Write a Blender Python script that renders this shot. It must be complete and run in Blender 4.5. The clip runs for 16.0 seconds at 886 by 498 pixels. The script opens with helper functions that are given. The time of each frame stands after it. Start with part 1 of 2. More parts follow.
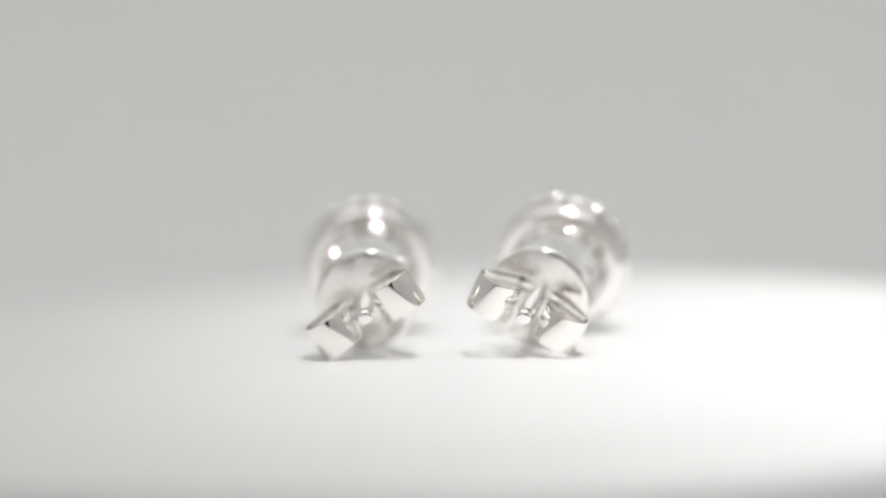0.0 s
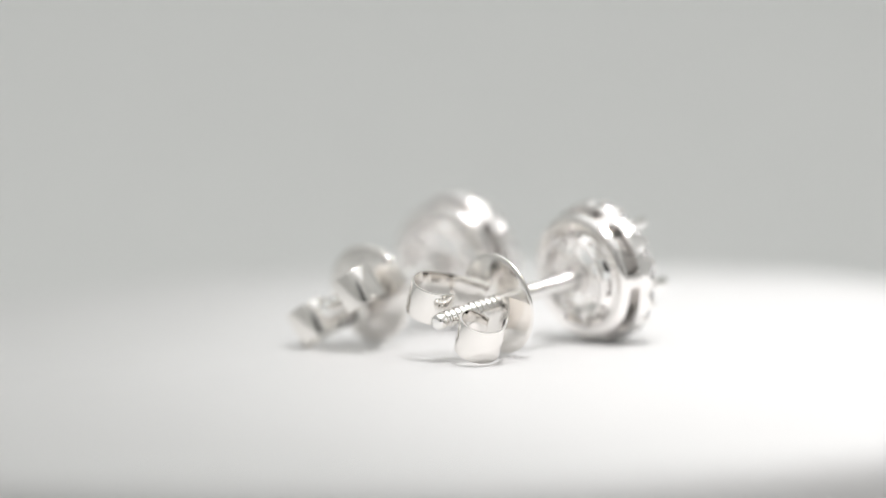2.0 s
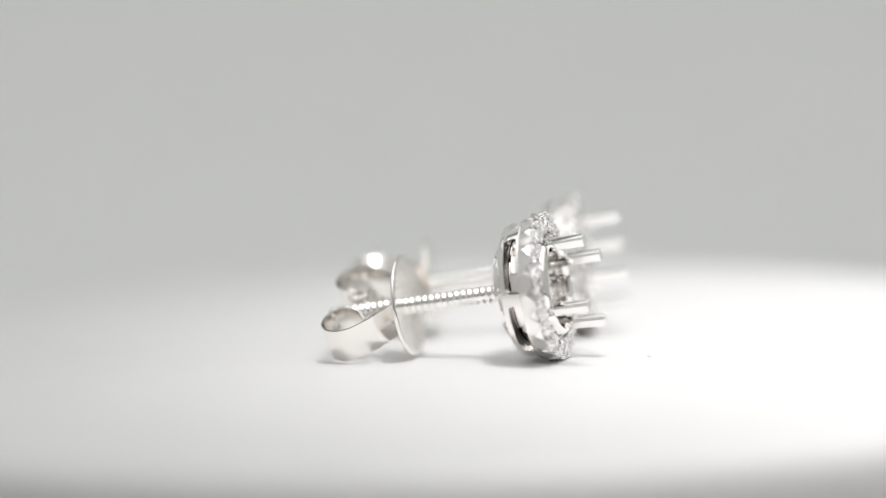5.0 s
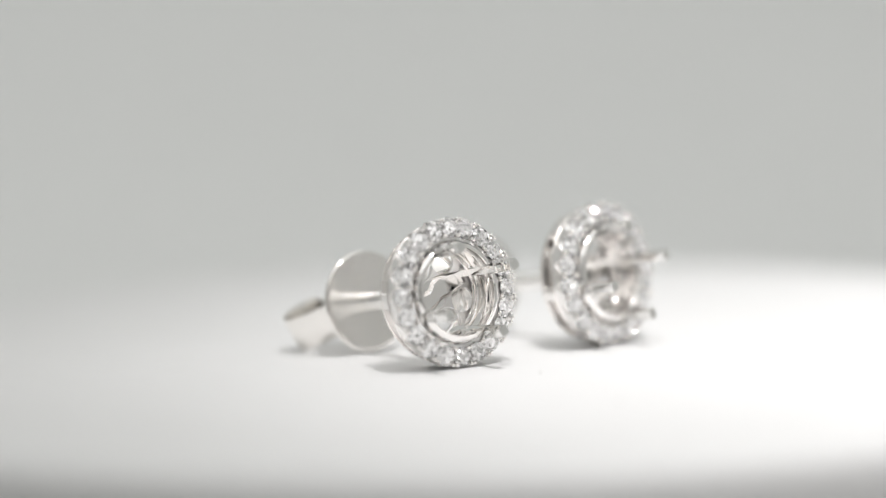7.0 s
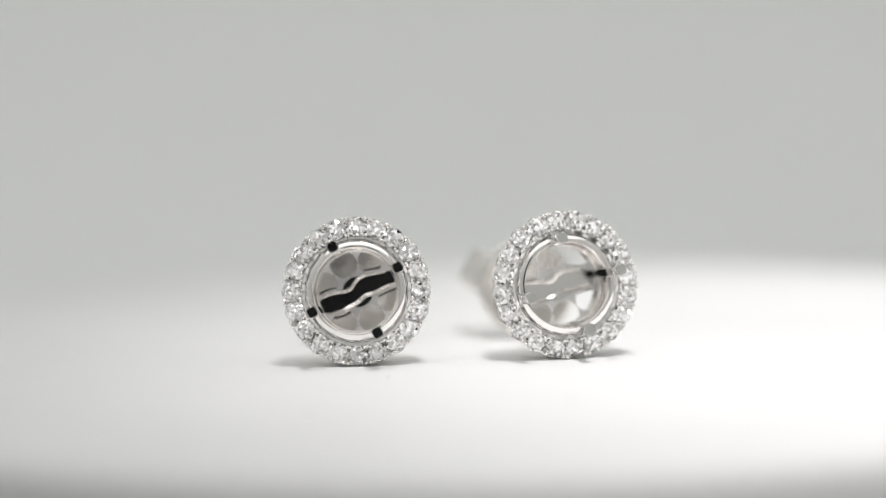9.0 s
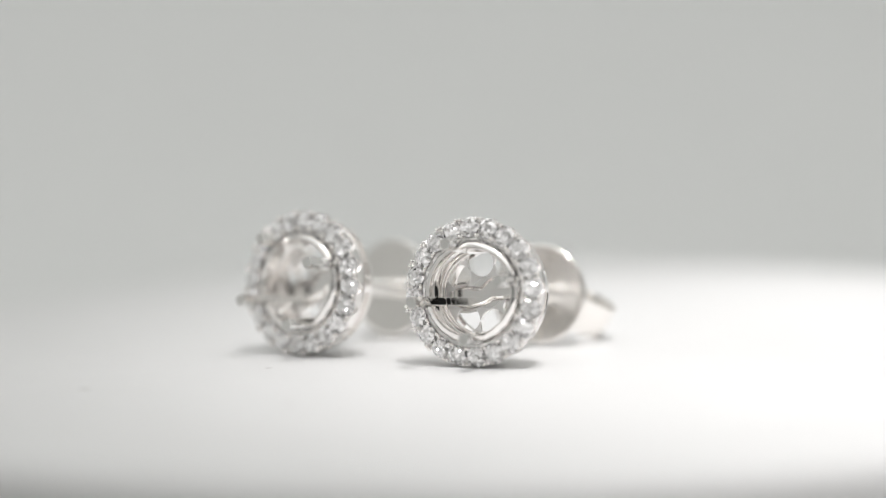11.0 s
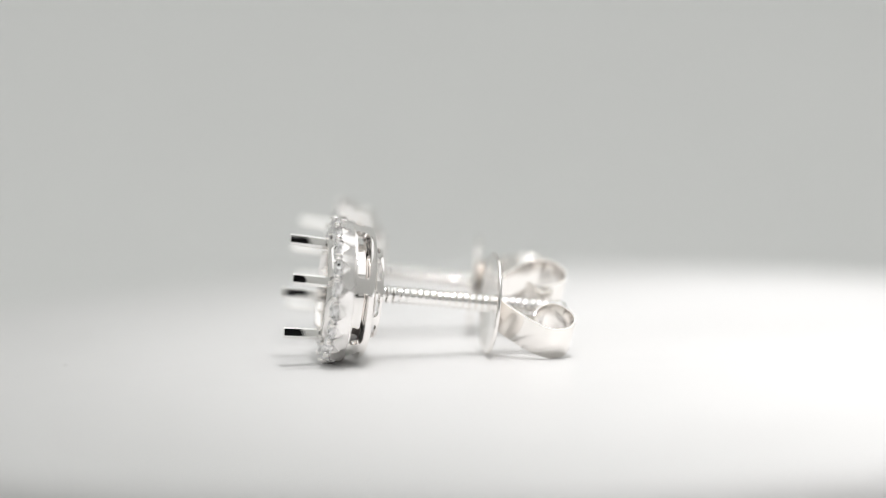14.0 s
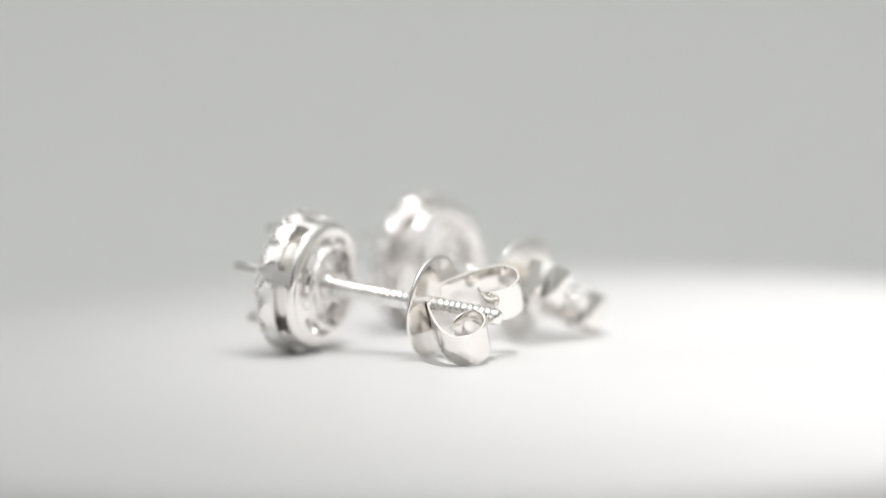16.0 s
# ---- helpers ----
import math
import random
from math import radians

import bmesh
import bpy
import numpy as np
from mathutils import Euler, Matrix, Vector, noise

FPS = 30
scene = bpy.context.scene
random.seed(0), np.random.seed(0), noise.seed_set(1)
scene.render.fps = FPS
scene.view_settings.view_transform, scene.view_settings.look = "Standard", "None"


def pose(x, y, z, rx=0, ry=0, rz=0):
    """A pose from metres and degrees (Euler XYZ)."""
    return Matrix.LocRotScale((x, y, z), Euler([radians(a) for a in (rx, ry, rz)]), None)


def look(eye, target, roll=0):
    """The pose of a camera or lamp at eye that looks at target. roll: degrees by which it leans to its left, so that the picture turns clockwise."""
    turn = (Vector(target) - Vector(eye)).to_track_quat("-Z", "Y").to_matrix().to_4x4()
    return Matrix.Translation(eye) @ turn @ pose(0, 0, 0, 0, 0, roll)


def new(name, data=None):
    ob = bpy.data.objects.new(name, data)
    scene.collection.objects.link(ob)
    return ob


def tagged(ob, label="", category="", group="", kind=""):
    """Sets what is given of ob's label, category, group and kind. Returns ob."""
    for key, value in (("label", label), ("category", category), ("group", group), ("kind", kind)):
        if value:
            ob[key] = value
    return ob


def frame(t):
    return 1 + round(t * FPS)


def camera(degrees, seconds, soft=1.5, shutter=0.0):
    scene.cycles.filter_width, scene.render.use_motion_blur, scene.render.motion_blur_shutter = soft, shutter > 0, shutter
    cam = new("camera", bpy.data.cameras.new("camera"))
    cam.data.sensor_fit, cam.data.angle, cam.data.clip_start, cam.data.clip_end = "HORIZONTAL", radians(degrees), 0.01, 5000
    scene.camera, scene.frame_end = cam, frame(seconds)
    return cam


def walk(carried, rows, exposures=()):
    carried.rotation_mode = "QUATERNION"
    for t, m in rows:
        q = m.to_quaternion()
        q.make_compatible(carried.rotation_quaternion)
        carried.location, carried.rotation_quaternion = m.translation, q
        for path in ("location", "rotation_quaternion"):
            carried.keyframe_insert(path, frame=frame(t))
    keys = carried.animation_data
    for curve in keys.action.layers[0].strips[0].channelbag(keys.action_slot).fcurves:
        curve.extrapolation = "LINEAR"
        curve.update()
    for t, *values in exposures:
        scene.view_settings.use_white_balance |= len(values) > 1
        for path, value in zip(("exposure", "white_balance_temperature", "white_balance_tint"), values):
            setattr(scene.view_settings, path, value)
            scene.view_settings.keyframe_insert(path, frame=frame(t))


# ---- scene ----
cam = camera(17.785, 16.0, soft=1.0)
cam.data.dof.use_dof = True
cam.data.dof.focus_distance = 0.1744
cam.data.dof.aperture_fstop = 10.2
EYE = (0.0, -0.18172, 0.02461)
AIM = (-0.3 * math.sin(radians(0.153)), EYE[1] + 0.3 * math.cos(radians(5.762)), EYE[2] - 0.3 * math.sin(radians(5.762)))
walk(cam, [(0.0, look(EYE, AIM, -1.41)), (16.0, look(EYE, AIM, -1.41))])
scene.view_settings.exposure = 0.15

# ---- light ----
world = bpy.data.worlds.new("studio_dusk")
world.use_nodes = True
world.node_tree.nodes["Background"].inputs["Color"].default_value = (0.9, 0.95, 1.0, 1)
world.node_tree.nodes["Background"].inputs["Strength"].default_value = 0.05
scene.world = world


def spot(name, eye, target, watts, cone, blend, radius, colour):
    data = bpy.data.lights.new(name, "SPOT")
    data.energy, data.spot_size, data.spot_blend = watts, radians(cone), blend
    data.shadow_soft_size, data.color = radius, colour
    ob = new(name, data)
    ob.matrix_world = look(eye, target)
    return ob


# two small work lamps overhead, and an unseen panel added as soft fill
spot("work_lamp_beam", (0.052, -0.105, 0.285), (0.047, -0.001, 0.0), 1.74, 30, 1.0, 0.014, (1.0, 0.972, 0.98))
spot("work_lamp_beam_rear", (0.030, -0.045, 0.30), (0.043, -0.002, 0.0), 1.06, 30, 1.0, 0.014, (1.0, 0.972, 0.98))
fill_panel = bpy.data.lights.new("roof_panel_light", "AREA")
fill_panel.shape, fill_panel.size, fill_panel.size_y, fill_panel.energy, fill_panel.color = "RECTANGLE", 0.60, 0.66, 0.94, (1.0, 1.0, 0.995)
fill_panel_ob = new("roof_panel_light", fill_panel)
fill_panel_ob.matrix_world = look((0.0, -0.08, 0.396), (0.0, -0.0799, 0.0))

# ---- materials ----


def material(name, colour, rough, metal=0.0, speck=0.06, scale=400.0, bump=0.05, depth=0.0001, dents=False):
    """A surface with two scales of variation in colour and gloss and a fine relief."""
    mat = bpy.data.materials.new(name)
    mat.use_nodes = True
    nt = mat.node_tree
    bsdf = nt.nodes["Principled BSDF"]
    bsdf.inputs["Metallic"].default_value = metal
    coord = nt.nodes.new("ShaderNodeTexCoord")
    fine, broad = nt.nodes.new("ShaderNodeTexNoise"), nt.nodes.new("ShaderNodeTexNoise")
    for node, s, d in ((fine, scale, 6), (broad, scale / 14, 3)):
        node.inputs["Scale"].default_value, node.inputs["Detail"].default_value = s, d
        nt.links.new(coord.outputs["Object"], node.inputs["Vector"])
    mix = nt.nodes.new("ShaderNodeMath")
    mix.operation = "ADD"
    nt.links.new(fine.outputs["Fac"], mix.inputs[0])
    nt.links.new(broad.outputs["Fac"], mix.inputs[1])
    ramp = nt.nodes.new("ShaderNodeMapRange")
    ramp.inputs["From Min"].default_value, ramp.inputs["From Max"].default_value = 0.6, 1.4
    ramp.inputs["To Min"].default_value, ramp.inputs["To Max"].default_value = 1 - speck, 1 + speck
    nt.links.new(mix.outputs[0], ramp.inputs["Value"])
    scale_col = nt.nodes.new("ShaderNodeVectorMath")
    scale_col.operation = "SCALE"
    scale_col.inputs[0].default_value = colour
    nt.links.new(ramp.outputs[0], scale_col.inputs["Scale"])
    nt.links.new(scale_col.outputs[0], bsdf.inputs["Base Color"])
    gloss = nt.nodes.new("ShaderNodeMapRange")
    gloss.inputs["From Min"].default_value, gloss.inputs["From Max"].default_value = 0.3, 0.7
    gloss.inputs["To Min"].default_value, gloss.inputs["To Max"].default_value = rough * 0.7, rough * 1.3
    nt.links.new(broad.outputs["Fac"], gloss.inputs["Value"])
    nt.links.new(gloss.outputs[0], bsdf.inputs["Roughness"])
    if bump:
        rel = nt.nodes.new("ShaderNodeBump")
        rel.inputs["Strength"].default_value, rel.inputs["Distance"].default_value = bump, depth
        nt.links.new((broad if dents else fine).outputs["Fac"], rel.inputs["Height"])
        nt.links.new(rel.outputs[0], bsdf.inputs["Normal"])
    return mat


def gem_material():
    """Clear stone: glass, with the mirror flashes of its inner facets."""
    mat = bpy.data.materials.new("cut_gem")
    mat.use_nodes = True
    nt = mat.node_tree
    bsdf = nt.nodes["Principled BSDF"]
    bsdf.inputs["Base Color"].default_value = (1, 0.99, 0.985, 1)
    bsdf.inputs["Roughness"].default_value = 0.10
    bsdf.inputs["Coat Weight"].default_value = 0.8
    bsdf.inputs["Coat Roughness"].default_value = 0.02
    bsdf.inputs["Coat IOR"].default_value = 2.4
    bsdf.inputs["IOR"].default_value = 2.0
    bsdf.inputs["Transmission Weight"].default_value = 0.12
    bsdf.inputs["Metallic"].default_value = 0.55
    coord, cell = nt.nodes.new("ShaderNodeTexCoord"), nt.nodes.new("ShaderNodeTexVoronoi")
    info = nt.nodes.new("ShaderNodeObjectInfo")
    shift = nt.nodes.new("ShaderNodeVectorMath")
    shift.operation = "ADD"
    nt.links.new(coord.outputs["Object"], shift.inputs[0])
    nt.links.new(info.outputs["Random"], shift.inputs[1])
    cell.inputs["Scale"].default_value = 6000
    nt.links.new(shift.outputs[0], cell.inputs["Vector"])
    low, big, add, unit = [nt.nodes.new("ShaderNodeVectorMath") for _ in range(4)]
    low.operation, big.operation, add.operation, unit.operation = "SUBTRACT", "SCALE", "ADD", "NORMALIZE"
    low.inputs[1].default_value = (0.5, 0.5, 0.5)
    big.inputs["Scale"].default_value = 2.3
    geo = nt.nodes.new("ShaderNodeNewGeometry")
    nt.links.new(cell.outputs["Color"], low.inputs[0])
    nt.links.new(low.outputs[0], big.inputs[0])
    nt.links.new(big.outputs[0], add.inputs[0])
    nt.links.new(geo.outputs["Normal"], add.inputs[1])
    nt.links.new(add.outputs[0], unit.inputs[0])
    nt.links.new(unit.outputs[0], bsdf.inputs["Normal"])
    nt.links.new(unit.outputs[0], bsdf.inputs["Coat Normal"])
    return mat


WHITE_GOLD = material("polished_white_gold", (0.96, 0.935, 0.915), 0.05, 1.0, 0.02, 900, 0.02, 0.00002)
PRONG_GOLD = material("bright_cut_white_gold", (0.90, 0.89, 0.87), 0.04, 1.0, 0.02, 900, 0.02, 0.00002)
PAVE_GOLD = material("bead_cut_white_gold", (0.97, 0.95, 0.935), 0.28, 1.0, 0.03, 900, 0.05, 0.00002)
DISC_GOLD = material("dented_white_gold", (0.94, 0.915, 0.885), 0.16, 1.0, 0.03, 5600, 0.5, 0.00016, dents=True)
NUT_GOLD = material("pressed_white_gold", (0.94, 0.915, 0.885), 0.07, 1.0, 0.03, 700, 0.03, 0.00002)
POST_GOLD = material("threaded_white_gold", (0.95, 0.94, 0.92), 0.07, 1.0, 0.03, 900, 0.03, 0.00002)
GEM = gem_material()
TABLE_WHITE = material("white_acrylic", (0.80, 0.80, 0.795), 0.45, 0.0, 0.012, 300, 0.02, 0.00005)
PAPER = material("grey_backdrop_paper", (0.855, 0.864, 0.852), 0.8, 0.0, 0.03, 120, 0.05, 0.0002)
ENCLOSURE = material("white_enclosure", (0.86, 0.86, 0.85), 0.8, 0.0, 0.04, 500, 0.1, 0.0003)
MAT = material("grey_desk_mat", (0.20, 0.197, 0.187), 0.7, 0.0, 0.06, 350, 0.1, 0.0002)
LINT = material("grey_lint", (0.58, 0.57, 0.55), 0.9, 0.0, 0.1, 900, 0.1, 0.00005)
DARK = material("black_card", (0.012, 0.012, 0.013), 0.9, 0.0, 0.2, 500, 0.1, 0.0003)

# ---- building helpers; coordinates of the small things in millimetres ----
MM = 0.001


def finish(name, verts, faces, mat, parent=None, label="", smooth=40, unit=MM):
    me = bpy.data.meshes.new(name)
    me.from_pydata([tuple(c * unit for c in v) for v in verts], [], faces)
    me.validate()
    bm = bmesh.new()
    bm.from_mesh(me)
    bmesh.ops.recalc_face_normals(bm, faces=bm.faces)
    bm.to_mesh(me)
    bm.free()
    me.materials.append(mat)
    if smooth:
        me.polygons.foreach_set("use_smooth", [True] * len(me.polygons))
        me.set_sharp_from_angle(angle=radians(smooth))
    ob = new(name, me)
    if parent:
        ob.parent = parent
    return tagged(ob, label)


def lathe(profile, segs, closed=True, wave=None):
    """A profile of (radius, height) turned about z; wave(angle, index, r, z) may shift a point."""
    n, verts, faces = len(profile), [], []
    for i in range(segs):
        a = 2 * math.pi * i / segs
        for k, (r, z) in enumerate(profile):
            if wave:
                r, z = wave(a, k, r, z)
            verts.append((r * math.cos(a), r * math.sin(a), z))
    for i in range(segs):
        j = (i + 1) % segs
        for k in range(n if closed else n - 1):
            l = (k + 1) % n
            faces.append((i * n + k, j * n + k, j * n + l, i * n + l))
    return verts, faces


def capped(profile, segs):
    """An open lathe profile whose two ends are closed by flat caps."""
    verts, faces = lathe(profile, segs, closed=False)
    n = len(profile)
    faces.append(tuple(i * n for i in range(segs)))
    faces.append(tuple(i * n + n - 1 for i in reversed(range(segs))))
    return verts, faces


def sheet(nu, nv, place, hole, thick):
    """A pierced sheet that closes on itself in u. place(u, v) is a point, hole(u, v) is negative inside an opening;
    the rims of the openings lie on hole = 0."""
    keep = {}
    for i in range(nu):
        for j in range(nv):
            keep[i, j] = hole((i + 0.5) / nu, (j + 0.5) / nv) > 0
    uv, faces, index = [], [], {}

    def vid(i, j):
        key = (i % nu, j)
        if key not in index:
            u, v = i % nu / nu, j / nv
            around = [keep.get(((i + a) % nu, j + b)) for a in (-1, 0) for b in (-1, 0)]
            if False in around:
                for _ in range(4):
                    h = hole(u, v)
                    e = 1e-4
                    gu, gv = (hole(u + e, v) - h) / e, (hole(u, v + e) - h) / e
                    g2 = gu * gu + gv * gv
                    if g2 < 1e-9:
                        break
                    du, dv = -h * gu / g2, -h * gv / g2
                    u += max(-0.8 / nu, min(0.8 / nu, du))
                    v = max(0.0, min(1.0, v + max(-0.8 / nv, min(0.8 / nv, dv))))
            index[key] = len(uv)
            uv.append((u, v))
        return index[key]

    for (i, j), on in keep.items():
        if on:
            faces.append((vid(i, j), vid(i + 1, j), vid(i + 1, j + 1), vid(i, j + 1)))
    top, low = [], []
    for u, v in uv:
        e = 1e-3
        v0, v1 = max(0, v - e), min(1, v + e)
        p = Vector(place(u, v))
        n = (Vector(place(u + e, v)) - Vector(place(u - e, v))).cross(Vector(place(u, v1)) - Vector(place(u, v0))).normalized()
        top.append(p + n * thick / 2)
        low.append(p - n * thick / 2)
    m, edges = len(uv), {}
    for f in faces:
        for a, b in zip(f, f[1:] + f[:1]):
            edges[a, b] = True
    out = list(faces) + [tuple(k + m for k in reversed(f)) for f in faces]
    for a, b in edges:
        if (b, a) not in edges:
            out.append((b, a, a + m, b + m))
    return [tuple(p) for p in top + low], out


def ribbon(points, half, thick, taper):
    """A bent strip: its middle line lies in (x, z), its width along y. taper(s): share of the width at s from 0 to 1."""
    pts = [Vector((x, 0, z)) for x, z in points]
    fine = []
    for k in range(len(pts) - 1):
        p0, p1, p2, p3 = pts[max(k - 1, 0)], pts[k], pts[k + 1], pts[min(k + 2, len(pts) - 1)]
        for s in range(6):
            t = s / 6
            fine.append(0.5 * (2 * p1 + (p2 - p0) * t + (2 * p0 - 5 * p1 + 4 * p2 - p3) * t * t + (3 * p1 - p0 - 3 * p2 + p3) * t ** 3))
    fine.append(pts[-1])
    verts, faces, n = [], [], len(fine)
    section = [(-1, 0.35), (-0.94, 0.5), (0.94, 0.5), (1, 0.35), (1, -0.35), (0.94, -0.5), (-0.94, -0.5), (-1, -0.35)]
    for k, p in enumerate(fine):
        d = fine[min(k + 1, n - 1)] - fine[max(k - 1, 0)]
        side = Vector((d.z, 0, -d.x)).normalized()
        w = half * taper(k / (n - 1))
        for a, b in section:
            verts.append(tuple(p + Vector((0, a * w, 0)) + side * (b * thick)))
    c = len(section)
    for k in range(n - 1):
        for a in range(c):
            b = (a + 1) % c
            faces.append((k * c + a, k * c + b, (k + 1) * c + b, (k + 1) * c + a))
    faces.append(tuple(range(c)))
    faces.append(tuple((n - 1) * c + a for a in reversed(range(c))))
    return verts, faces


# ---- the set ----


def block(name, x0, x1, y0, y1, z0, z1, mat, label, category):
    """A slab with slightly rounded edges."""
    bm = bmesh.new()
    bmesh.ops.create_cube(bm, size=1)
    for v in bm.verts:
        v.co = Vector(((x0 + x1) / 2 + v.co.x * (x1 - x0), (y0 + y1) / 2 + v.co.y * (y1 - y0), (z0 + z1) / 2 + v.co.z * (z1 - z0)))
    bmesh.ops.bevel(bm, geom=bm.edges[:], offset=0.0012, segments=2, affect="EDGES")
    me = bpy.data.meshes.new(name)
    bm.to_mesh(me)
    bm.free()
    me.materials.append(mat)
    return tagged(new(name, me), label, category, kind="structure")


def backdrop_sweep():
    """One sheet of paper: flat under the turntable, curving up behind it."""
    line = [(-0.44, 0.0)]
    line += [(0.20 + 0.10 * math.sin(a), 0.10 - 0.10 * math.cos(a)) for a in [math.pi / 2 * k / 16 for k in range(17)]]
    line += [(0.30, 0.40)]
    verts, faces = [], []
    for y, z in line:
        verts += [(-0.32, y, z - 0.018), (0.32, y, z - 0.018)]
    n = len(line)
    for k in range(n):
        y, z = line[k]
        a, b = line[max(k - 1, 0)], line[min(k + 1, n - 1)]
        d = Vector((0, b[0] - a[0], b[1] - a[1])).normalized()
        off = Vector((0, d.z, -d.y)) * 0.0008
        verts += [(-0.32, y + off.y, z - 0.018 + off.z), (0.32, y + off.y, z - 0.018 + off.z)]
    m = 2 * n
    for k in range(n - 1):
        a = 2 * k
        faces.append((a, a + 1, a + 3, a + 2))
        faces.append((m + a, m + a + 2, m + a + 3, m + a + 1))
        faces.append((a, a + 2, m + a + 2, m + a))
        faces.append((a + 1, m + a + 1, m + a + 3, a + 3))
    faces += [(0, m, m + 1, 1), (2 * n - 2, 2 * n - 1, m + 2 * n - 1, m + 2 * n - 2)]
    ob = finish("backdrop", verts, faces, PAPER, smooth=30, unit=1.0)
    return tagged(ob, "plain light grey paper sweep curving up behind the turntable", "backdrop", kind="structure")


backdrop_sweep()
# unseen white enclosure, added to bounce light and reflect in the metal
block("wall_left", -0.332, -0.322, -0.45, 0.31, -0.03, 0.40, ENCLOSURE, "unseen white side wall added to bounce light", "wall")
block("wall_right", 0.322, 0.332, -0.45, 0.31, -0.03, 0.40, ENCLOSURE, "unseen white side wall added to bounce light", "wall")
block("wall_front_left", -0.322, -0.056, -0.45, -0.44, -0.03, 0.40, ENCLOSURE, "unseen white front panel added to reflect in the metal", "wall")
block("wall_front_right", 0.056, 0.322, -0.45, -0.44, -0.03, 0.40, ENCLOSURE, "unseen white front panel added to reflect in the metal", "wall")
block("wall_front_top", -0.055, 0.055, -0.45, -0.44, 0.245, 0.40, ENCLOSURE, "unseen white panel above the front gap, added for reflections", "wall")
# unseen dark panel behind the front gap, added so polished faces reflect black
block("wall_dark", -0.16, 0.16, -0.50, -0.49, -0.03, 0.31, DARK, "unseen dark panel added for black reflections in the metal", "wall")
block("ceiling", -0.332, 0.332, -0.45, 0.31, 0.401, 0.411, ENCLOSURE, "unseen white ceiling added to bounce light", "ceiling")


block("ground", -0.22, 0.22, -0.42, 0.12, -0.0178, -0.0166, MAT, "grey desk mat under the turntable", "mat")


def turntable():
    ob = new("turntable")
    prof = [(0.5, -6), (47.2, -6), (47.8, -5.6), (47.9, -5.0), (47.9, -1.8), (47.6, -0.9), (46.9, -0.30), (45.9, -0.05), (44.7, 0.0), (30, 0.0), (0.5, 0.0)]
    verts, faces = capped(prof, 144)
    verts = [(x + 2.2, y + 2.2, z) for x, y, z in verts]
    finish("platter", verts, faces, TABLE_WHITE, ob, smooth=50)
    verts, faces = capped([(34, -16.6), (34, -6.6), (30, -6.0)], 72)
    finish("foot", verts, faces, TABLE_WHITE, ob, smooth=40)
    for x, y, length, turn in ((-8.0, -25.6, 0.40, 58), (6.5, -24.1, 0.22, 35), (-3.9, -13.7, 0.2, 50)):
        mark = [(-length, 0, 0.0), (-length * 0.3, 0.09, 0.0), (length * 0.5, 0.07, 0.0), (length, 0, 0.0), (length * 0.3, -0.08, 0.0), (-length * 0.6, -0.06, 0.0)]
        n = len(mark)
        faces = [tuple(range(n)), tuple(reversed(range(n, 2 * n)))] + [(k, k + n, (k + 1) % n + n, (k + 1) % n) for k in range(n)]
        speck = finish("lint_speck", mark + [(a, b, 0.03) for a, b, c in mark], faces, LINT, ob, "tiny grey fleck of lint", smooth=0)
        speck.matrix_basis = pose(x * MM, y * MM, 0, 0, 0, turn)
    return tagged(ob, "round white matte turntable platter carrying the earrings", "turntable")


# ---- the earrings ----
N_GEM = 20


def gem_mesh():
    bm = bmesh.new()
    for ring, r, z, shift in ((8, 0.36, 0.24, 0.5), (8, 0.53, 0.14, 0.0), (16, 0.655, 0.0, 0.0), (16, 0.655, -0.03, 0.0), (8, 0.32, -0.28, 0.5)):
        for k in range(ring):
            a = 2 * math.pi * (k + shift) / ring
            bm.verts.new((r * math.cos(a) * MM, r * math.sin(a) * MM, z * MM))
    bm.verts.new((0, 0, -0.48 * MM))
    bmesh.ops.convex_hull(bm, input=bm.verts[:])
    bmesh.ops.dissolve_limit(bm, angle_limit=radians(0.5), verts=bm.verts[:], edges=bm.edges[:])
    me = bpy.data.meshes.new("halo_stone")
    bm.to_mesh(me)
    bm.free()
    me.materials.append(GEM)
    return me


GEM_MESH = gem_mesh()


def bead(verts, faces, x, y, z, r):
    base = len(verts)
    for lat in (-0.5, 0.25, 0.75):
        c, s = math.cos(lat * math.pi / 2), math.sin(lat * math.pi / 2)
        for k in range(8):
            a = math.pi * k / 4
            verts.append((x + r * c * math.cos(a), y + r * c * math.sin(a), z + r * s * 1.3))
    for lvl in range(2):
        for k in range(8):
            l = (k + 1) % 8
            faces.append((base + lvl * 8 + k, base + lvl * 8 + l, base + lvl * 8 + 8 + l, base + lvl * 8 + 8 + k))
    faces.append(tuple(base + k for k in reversed(range(8))))
    faces.append(tuple(base + 16 + k for k in range(8)))


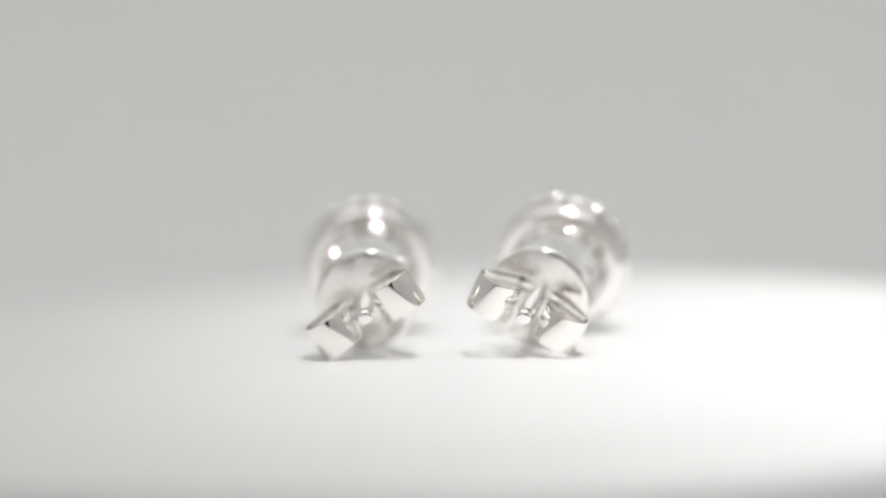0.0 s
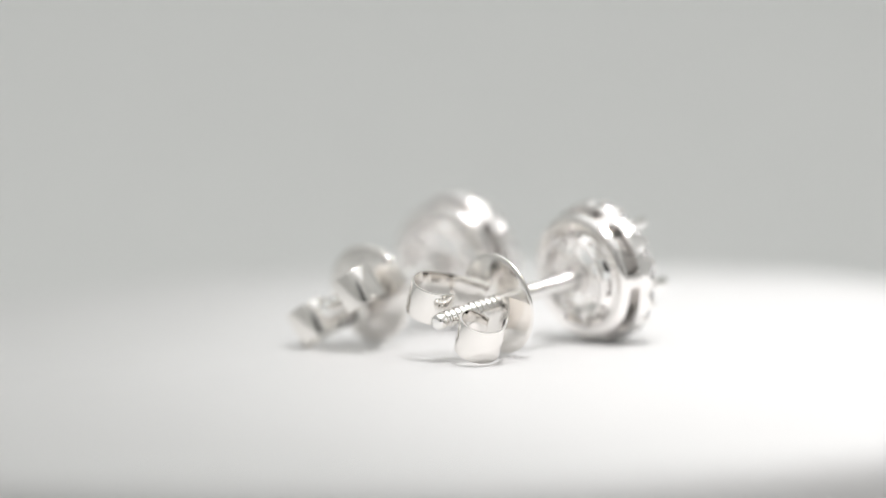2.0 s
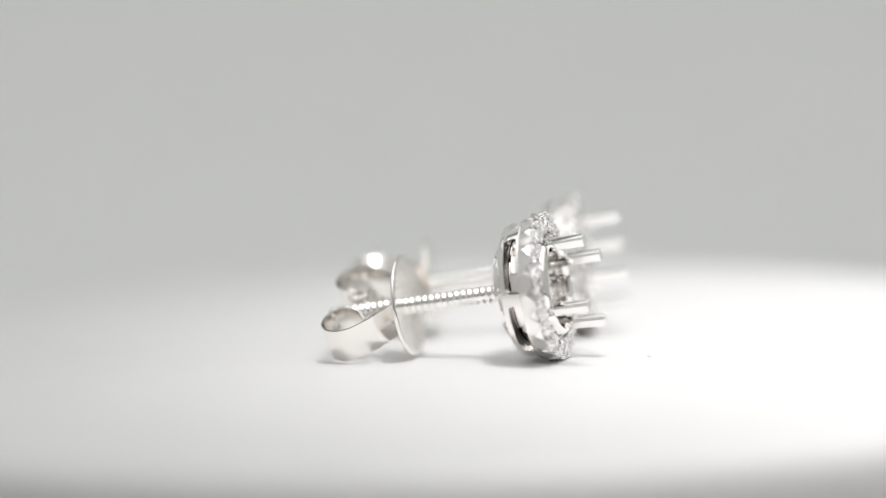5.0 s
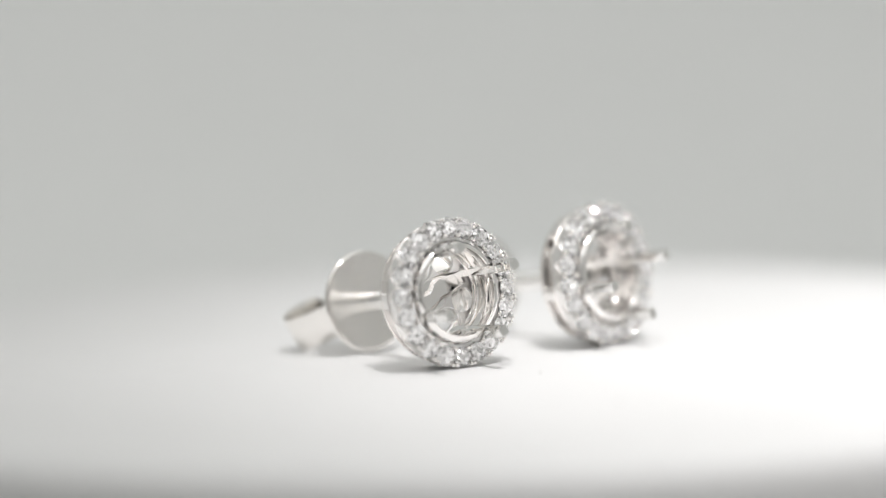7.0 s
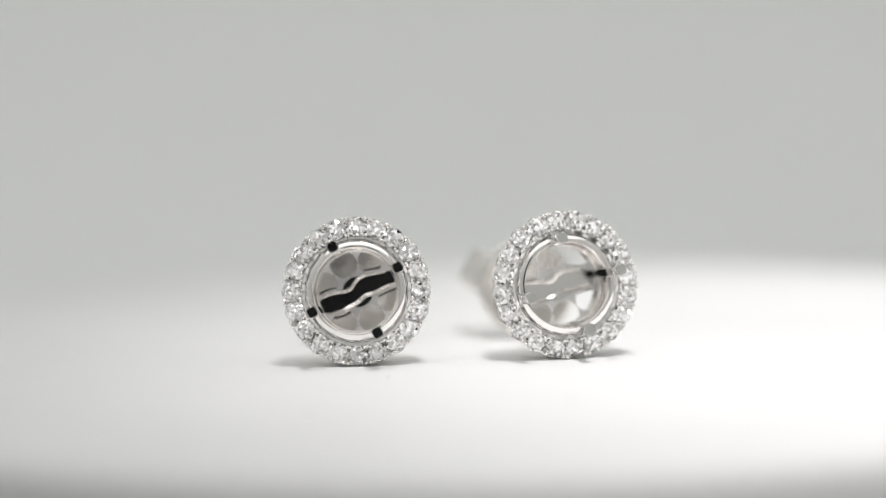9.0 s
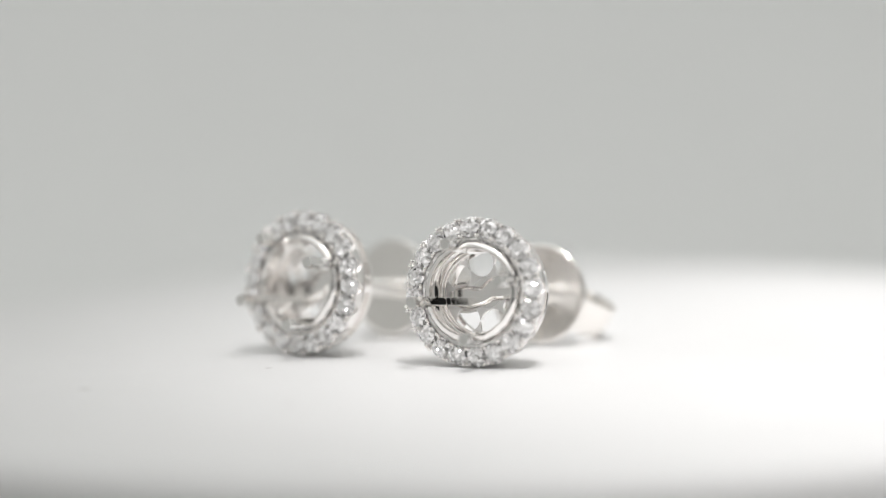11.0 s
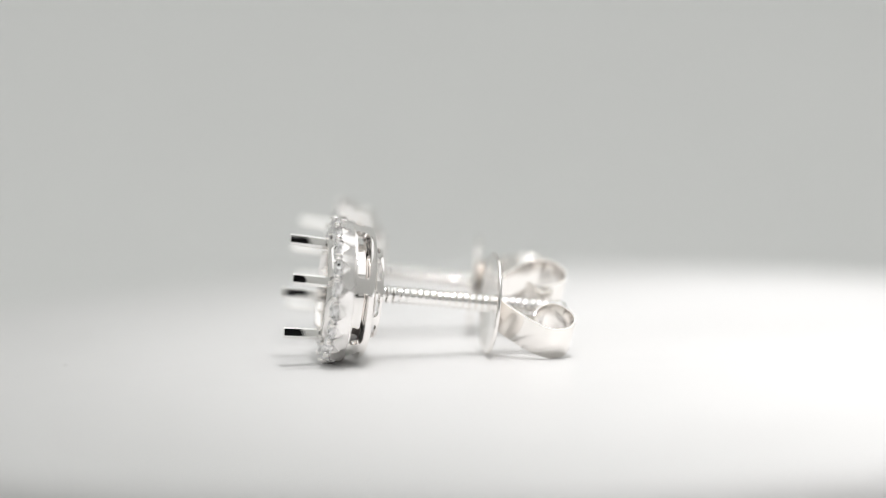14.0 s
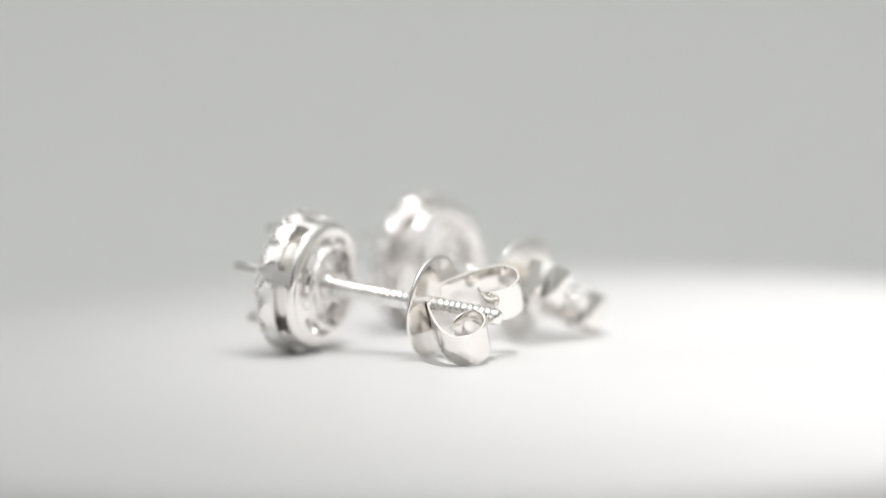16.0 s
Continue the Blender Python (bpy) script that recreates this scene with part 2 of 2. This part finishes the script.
def halo_ring(parent):
    """The ring that carries the small stones, its edges cut into points between them."""
    def scallop(a, k, r, z):
        gap = abs(((a * N_GEM / (2 * math.pi)) % 1.0) - 0.5) * 2   # 0 midway over a stone, 1 between two stones
        if k in (3, 4):
            return r + 0.10 * (1 - gap) - 0.05, -0.66 + 0.72 * gap ** 1.2 - 0.34 * max(0.0, (gap - 0.82) / 0.18)
        if k in (7, 8):
            return r, z + 0.12 * gap
        return r, z
    prof = [(3.12, -1.15), (4.32, -1.15), (4.44, -0.78), (4.57, -0.5), (4.46, -0.5), (4.36, -0.16), (3.46, -0.16), (3.38, -0.14), (3.20, -0.16)]
    finish("halo_ring", *lathe(prof, N_GEM * 20, wave=scallop), PAVE_GOLD, parent, smooth=35)
    verts, faces = [], []
    for k in range(N_GEM):
        a = 2 * math.pi * k / N_GEM
        for r, d in ((4.50, 0.03), (4.50, -0.03), (3.50, 0.025), (3.50, -0.025)):
            bead(verts, faces, r * math.cos(a + d), r * math.sin(a + d), 0.06, 0.135)
    tagged(finish("bead_setting", verts, faces, WHITE_GOLD, parent, smooth=60), kind="stuff")


def along(line, s):
    """The point at the share s of a bent line's length."""
    steps = [math.dist(a, b) for a, b in zip(line, line[1:])]
    d = s * sum(steps)
    for a, b, step in zip(line, line[1:], steps):
        if d <= step or b is line[-1]:
            return a[0] + (b[0] - a[0]) * d / step, a[1] + (b[1] - a[1]) * d / step
        d -= step


def gallery(parent, slot_turn):
    """The pierced side of the setting: six long slots between the halo and a rounded rear band."""
    line = [(4.24, -1.05), (4.08, -1.78), (3.98, -2.04)]
    line += [(3.70 + 0.28 * math.cos(math.pi * k / 16), -2.04 - 0.28 * math.sin(math.pi * k / 16)) for k in range(1, 9)]
    line += [(3.25, -2.34)]
    length = sum(math.dist(a, b) for a, b in zip(line, line[1:]))

    def place(u, v):
        a = 2 * math.pi * u
        r, z = along(line, min(1.0, max(0.0, v)))
        return r * math.cos(a), r * math.sin(a), z

    def hole(u, v):
        s = (((u - slot_turn / 360) * 6) % 1.0 - 0.5) * 4.42
        t = v * length - 0.50
        qx, qy = abs(s) - 1.55, abs(t) - 0.19
        return math.hypot(max(qx, 0), max(qy, 0)) + min(max(qx, qy), 0) - 0.22
    finish("gallery_wall", *sheet(216, 44, place, hole, 0.34), WHITE_GOLD, parent, smooth=40)


def back_plate(parent):
    """The pierced plate behind the opening, slightly dished, recessed in the rear basket."""
    def place(u, v):
        a, r = 2 * math.pi * u, 0.35 + 2.85 * v
        return r * math.cos(a), r * math.sin(a), -2.06 - 0.34 * (1 - (r / 3.2) ** 2)

    def hole(u, v):
        a, r = 2 * math.pi * u, 0.35 + 2.85 * v
        x, y = r * math.cos(a), abs(r * math.sin(a))
        return min(math.hypot(x - 1.60, y - 1.36) - 0.78, math.hypot(x, y - 1.92) - 0.86, math.hypot(x + 1.60, y - 1.36) - 0.78)
    finish("back_plate", *sheet(144, 36, place, hole, 0.24), PAVE_GOLD, parent, smooth=45)


def rear_basket(parent):
    """The small basket that stands out behind the band, pierced by eight arches."""
    def place(u, v):
        a, r = 2 * math.pi * u, 3.12 - 0.46 * v - 0.10 * math.sin(math.pi * v)
        return r * math.cos(a), r * math.sin(a), -2.28 - 0.74 * v

    def hole(u, v):
        s = ((u * 8) % 1.0 - 0.5) * 2.24
        t = (v - 0.46) * 0.86
        qx, qy = abs(s) - 0.56, abs(t) - 0.02
        return math.hypot(max(qx, 0), max(qy, 0)) + min(max(qx, qy), 0) - 0.25
    finish("rear_basket", *sheet(192, 26, place, hole, 0.26), WHITE_GOLD, parent, smooth=45)


def bridge(parent):
    """The waved bar across the back, along the line of two prongs, with rounded shoulders."""
    verts, faces, n = [], [], 48
    for i in range(n + 1):
        x = -2.62 + 5.24 * i / n
        mid = 0.24 * math.tanh(2.8 * x) - 0.17 * x
        half = 0.44 - 0.05 * math.cos(2.4 * x) + 0.06 * math.sin(2.6 * x)
        for w, z in ((-0.46, -2.34), (-0.40, -2.40), (-0.26, -2.24), (-0.11, -2.14), (0.0, -2.08)):
            verts.append((x, mid - half + w, z))
        for w, z in ((0.0, -2.08), (0.11, -2.14), (0.26, -2.24), (0.40, -2.40), (0.46, -2.34)):
            verts.append((x, mid + half + w, z))
    for i in range(n):
        for k in range(10):
            l = (k + 1) % 10
            faces.append((i * 10 + k, i * 10 + 10 + k, i * 10 + 10 + l, i * 10 + l))
    faces += [tuple(range(10)), tuple(n * 10 + k for k in reversed(range(10)))]
    finish("bridge", verts, faces, WHITE_GOLD, parent, smooth=22)


def earring(base, phi, nut_roll, nut_z, post_end, slot_turn):
    """A halo stud whose middle stone is missing. Its space: face towards z, post towards -z."""
    top = new("earring")
    top.matrix_world = base
    turn = Matrix.Rotation(radians(phi), 4, "Z")
    made = []

    def keep(fn):
        before = set(scene.collection.objects)
        fn(top)
        made.extend(o for o in scene.collection.objects if o not in before)
    keep(halo_ring)
    keep(lambda parent: gallery(parent, slot_turn))
    keep(back_plate)
    keep(rear_basket)
    keep(bridge)

    def middle(parent):
        finish("collar", *lathe([(3.16, -2.24), (2.74, -1.45), (2.61, -0.9), (2.61, 0.05), (2.66, 0.30), (2.74, 0.42), (2.92, 0.40), (3.08, 0.24), (3.16, 0.0), (3.20, -0.2), (3.34, -1.2), (3.40, -1.9), (3.36, -2.24)], 96), WHITE_GOLD, parent, smooth=50)
        finish("inner_seat", *lathe([(2.72, -1.75), (2.52, -1.7), (2.46, -1.45), (2.50, -1.22), (2.60, -1.12), (2.74, -1.2)], 96), WHITE_GOLD, parent, smooth=50)
        for k in range(4):
            section = []
            for a in range(16):
                c, d = math.cos(math.pi * (a + 0.5) / 8), math.sin(math.pi * (a + 0.5) / 8)
                q = 0.33 / (abs(c) ** 6 + abs(d) ** 6) ** (1 / 6)
                section.append((q * c, q * d))
            verts, faces = [], []
            levels = [(-2.3, 2.78, 1.0), (-0.6, 2.82, 1.0), (0.4, 2.86, 1.0), (2.58, 2.94, 1.0), (2.64, 2.942, 0.93)]
            for z, r, s in levels:
                verts += [(r + x * s, y * s, z) for x, y in section]
            for l in range(len(levels) - 1):
                for a in range(16):
                    b = (a + 1) % 16
                    faces.append((l * 16 + a, l * 16 + b, l * 16 + 16 + b, l * 16 + 16 + a))
            faces += [tuple(reversed(range(16))), tuple(64 + a for a in range(16))]
            ob = finish("prong", verts, faces, PRONG_GOLD, parent, "straight square-cut metal prong", smooth=30)
            ob.matrix_basis = Matrix.Rotation(math.pi / 2 * k, 4, "Z")
    keep(middle)

    def stones(parent):
        for k in range(N_GEM):
            a = 2 * math.pi * (k + 0.5) / N_GEM
            ob = new("halo_stone", GEM_MESH)
            ob.parent = parent
            tilt = Euler((radians(random.uniform(-4, 4)), radians(12 + random.uniform(-4, 4)), 0)).to_matrix().to_4x4()
            ob.matrix_basis = Matrix.Rotation(a, 4, "Z") @ Matrix.Translation((4.0 * MM, 0, -0.04 * MM)) @ tilt @ Matrix.Rotation(random.uniform(0, 1), 4, "Z")
            tagged(ob, "small round brilliant-cut clear stone")
    keep(stones)
    for ob in made:
        ob.matrix_basis = turn @ ob.matrix_basis
    # post
    finish("post_collar", *lathe([(0.96, -2.24), (0.96, -2.72), (0.88, -2.85), (0.78, -2.87), (0.70, -2.78), (0.64, -2.50), (0.40, -2.45), (0.40, -2.24)], 40), WHITE_GOLD, top, smooth=40)
    turns = int((-2.45 - post_end - 0.3) / 0.42)
    prof = [(0.54 + 0.04 * math.cos(math.pi * k / 3), -2.45 - 0.07 * k) for k in range(6 * turns)]
    prof += [(0.48, post_end + 0.16), (0.40, post_end + 0.04), (0.26, post_end)]
    finish("threaded_post", *capped(prof, 28), POST_GOLD, top, "fine-threaded metal post", smooth=50)
    # butterfly back
    dish = [(0.45 + 0.31 * k, 0.22 * (1 - ((0.45 + 0.31 * k) / 3.24) ** 2)) for k in range(10)]
    disc = [(r, z - 0.13) for r, z in dish[:-1]] + [(3.14, -0.10), (3.22, -0.03), (3.24, 0.06), (3.18, 0.14)] + [(r, z + 0.13) for r, z in reversed(dish[:-1])]
    nut = finish("butterfly_back", *lathe(disc, 96), DISC_GOLD, top, "round metal butterfly back", smooth=50)
    nut.matrix_basis = Matrix.Translation((0, 0, nut_z * MM)) @ Matrix.Rotation(radians(nut_roll), 4, "Z") @ Matrix.Rotation(math.pi, 4, "X")
    line = [(0.25, 0.22), (0.80, 0.30), (1.50, 0.72), (2.35, 1.50), (3.05, 2.25), (3.55, 3.0), (3.68, 3.75), (3.35, 4.50), (2.60, 4.92), (1.75, 4.80), (1.12, 4.25), (0.92, 3.5), (1.2, 2.85), (1.8, 2.5)]
    for s in (0, 1):
        verts, faces = ribbon(line, 1.12, 0.15, lambda q: min(1.0, 0.70 + 3.0 * q) * (1.0 - 0.45 * max(0.0, (q - 0.82) / 0.18)))
        ob = finish("scroll", verts, faces, NUT_GOLD, nut, "curled metal strip", smooth=45)
        ob.matrix_basis = Matrix.Rotation(math.pi * s, 4, "Z")
    return tagged(top, "white gold halo stud earring with empty middle setting and butterfly back", "earring", "pair of earrings")


def stand(x, y, z, az, el):
    """The pose of an earring from its halo's middle (mm), the bearing of its face from -y towards x, and its upward tilt."""
    a, e = radians(az), radians(el)
    n = Vector((math.sin(a) * math.cos(e), -math.cos(a) * math.cos(e), math.sin(e)))
    i = Vector((0, 0, 1)).cross(n).normalized()
    j = n.cross(i)
    m = Matrix((i, j, n)).transposed().to_4x4()
    m.translation = (x * MM, y * MM, z * MM)
    return m


POSE_A = stand(-5.87, -8.16, 4.63, -0.1, 8.0)
POSE_B = stand(7.11, -7.25, 4.60, 12.0, 7.3)
TABLE = turntable()
EARRING_A = earring(POSE_A, 26.4, 27.0, -9.44, -14.7, 155.6)
EARRING_B = earring(POSE_B, 14.4, -30.0, -10.24, -15.1, -3.6)


def motions():
    """The turntable turns evenly and carries the pair round."""
    for thing, base in ((TABLE, Matrix.Identity(4)), (EARRING_A, POSE_A), (EARRING_B, POSE_B)):
        rows = []
        for k in range(65):
            t = k * 0.25
            rows.append((t, Matrix.Rotation(radians(-18.66 * (t - 9.0)), 4, "Z") @ base))
        walk(thing, rows)


motions()
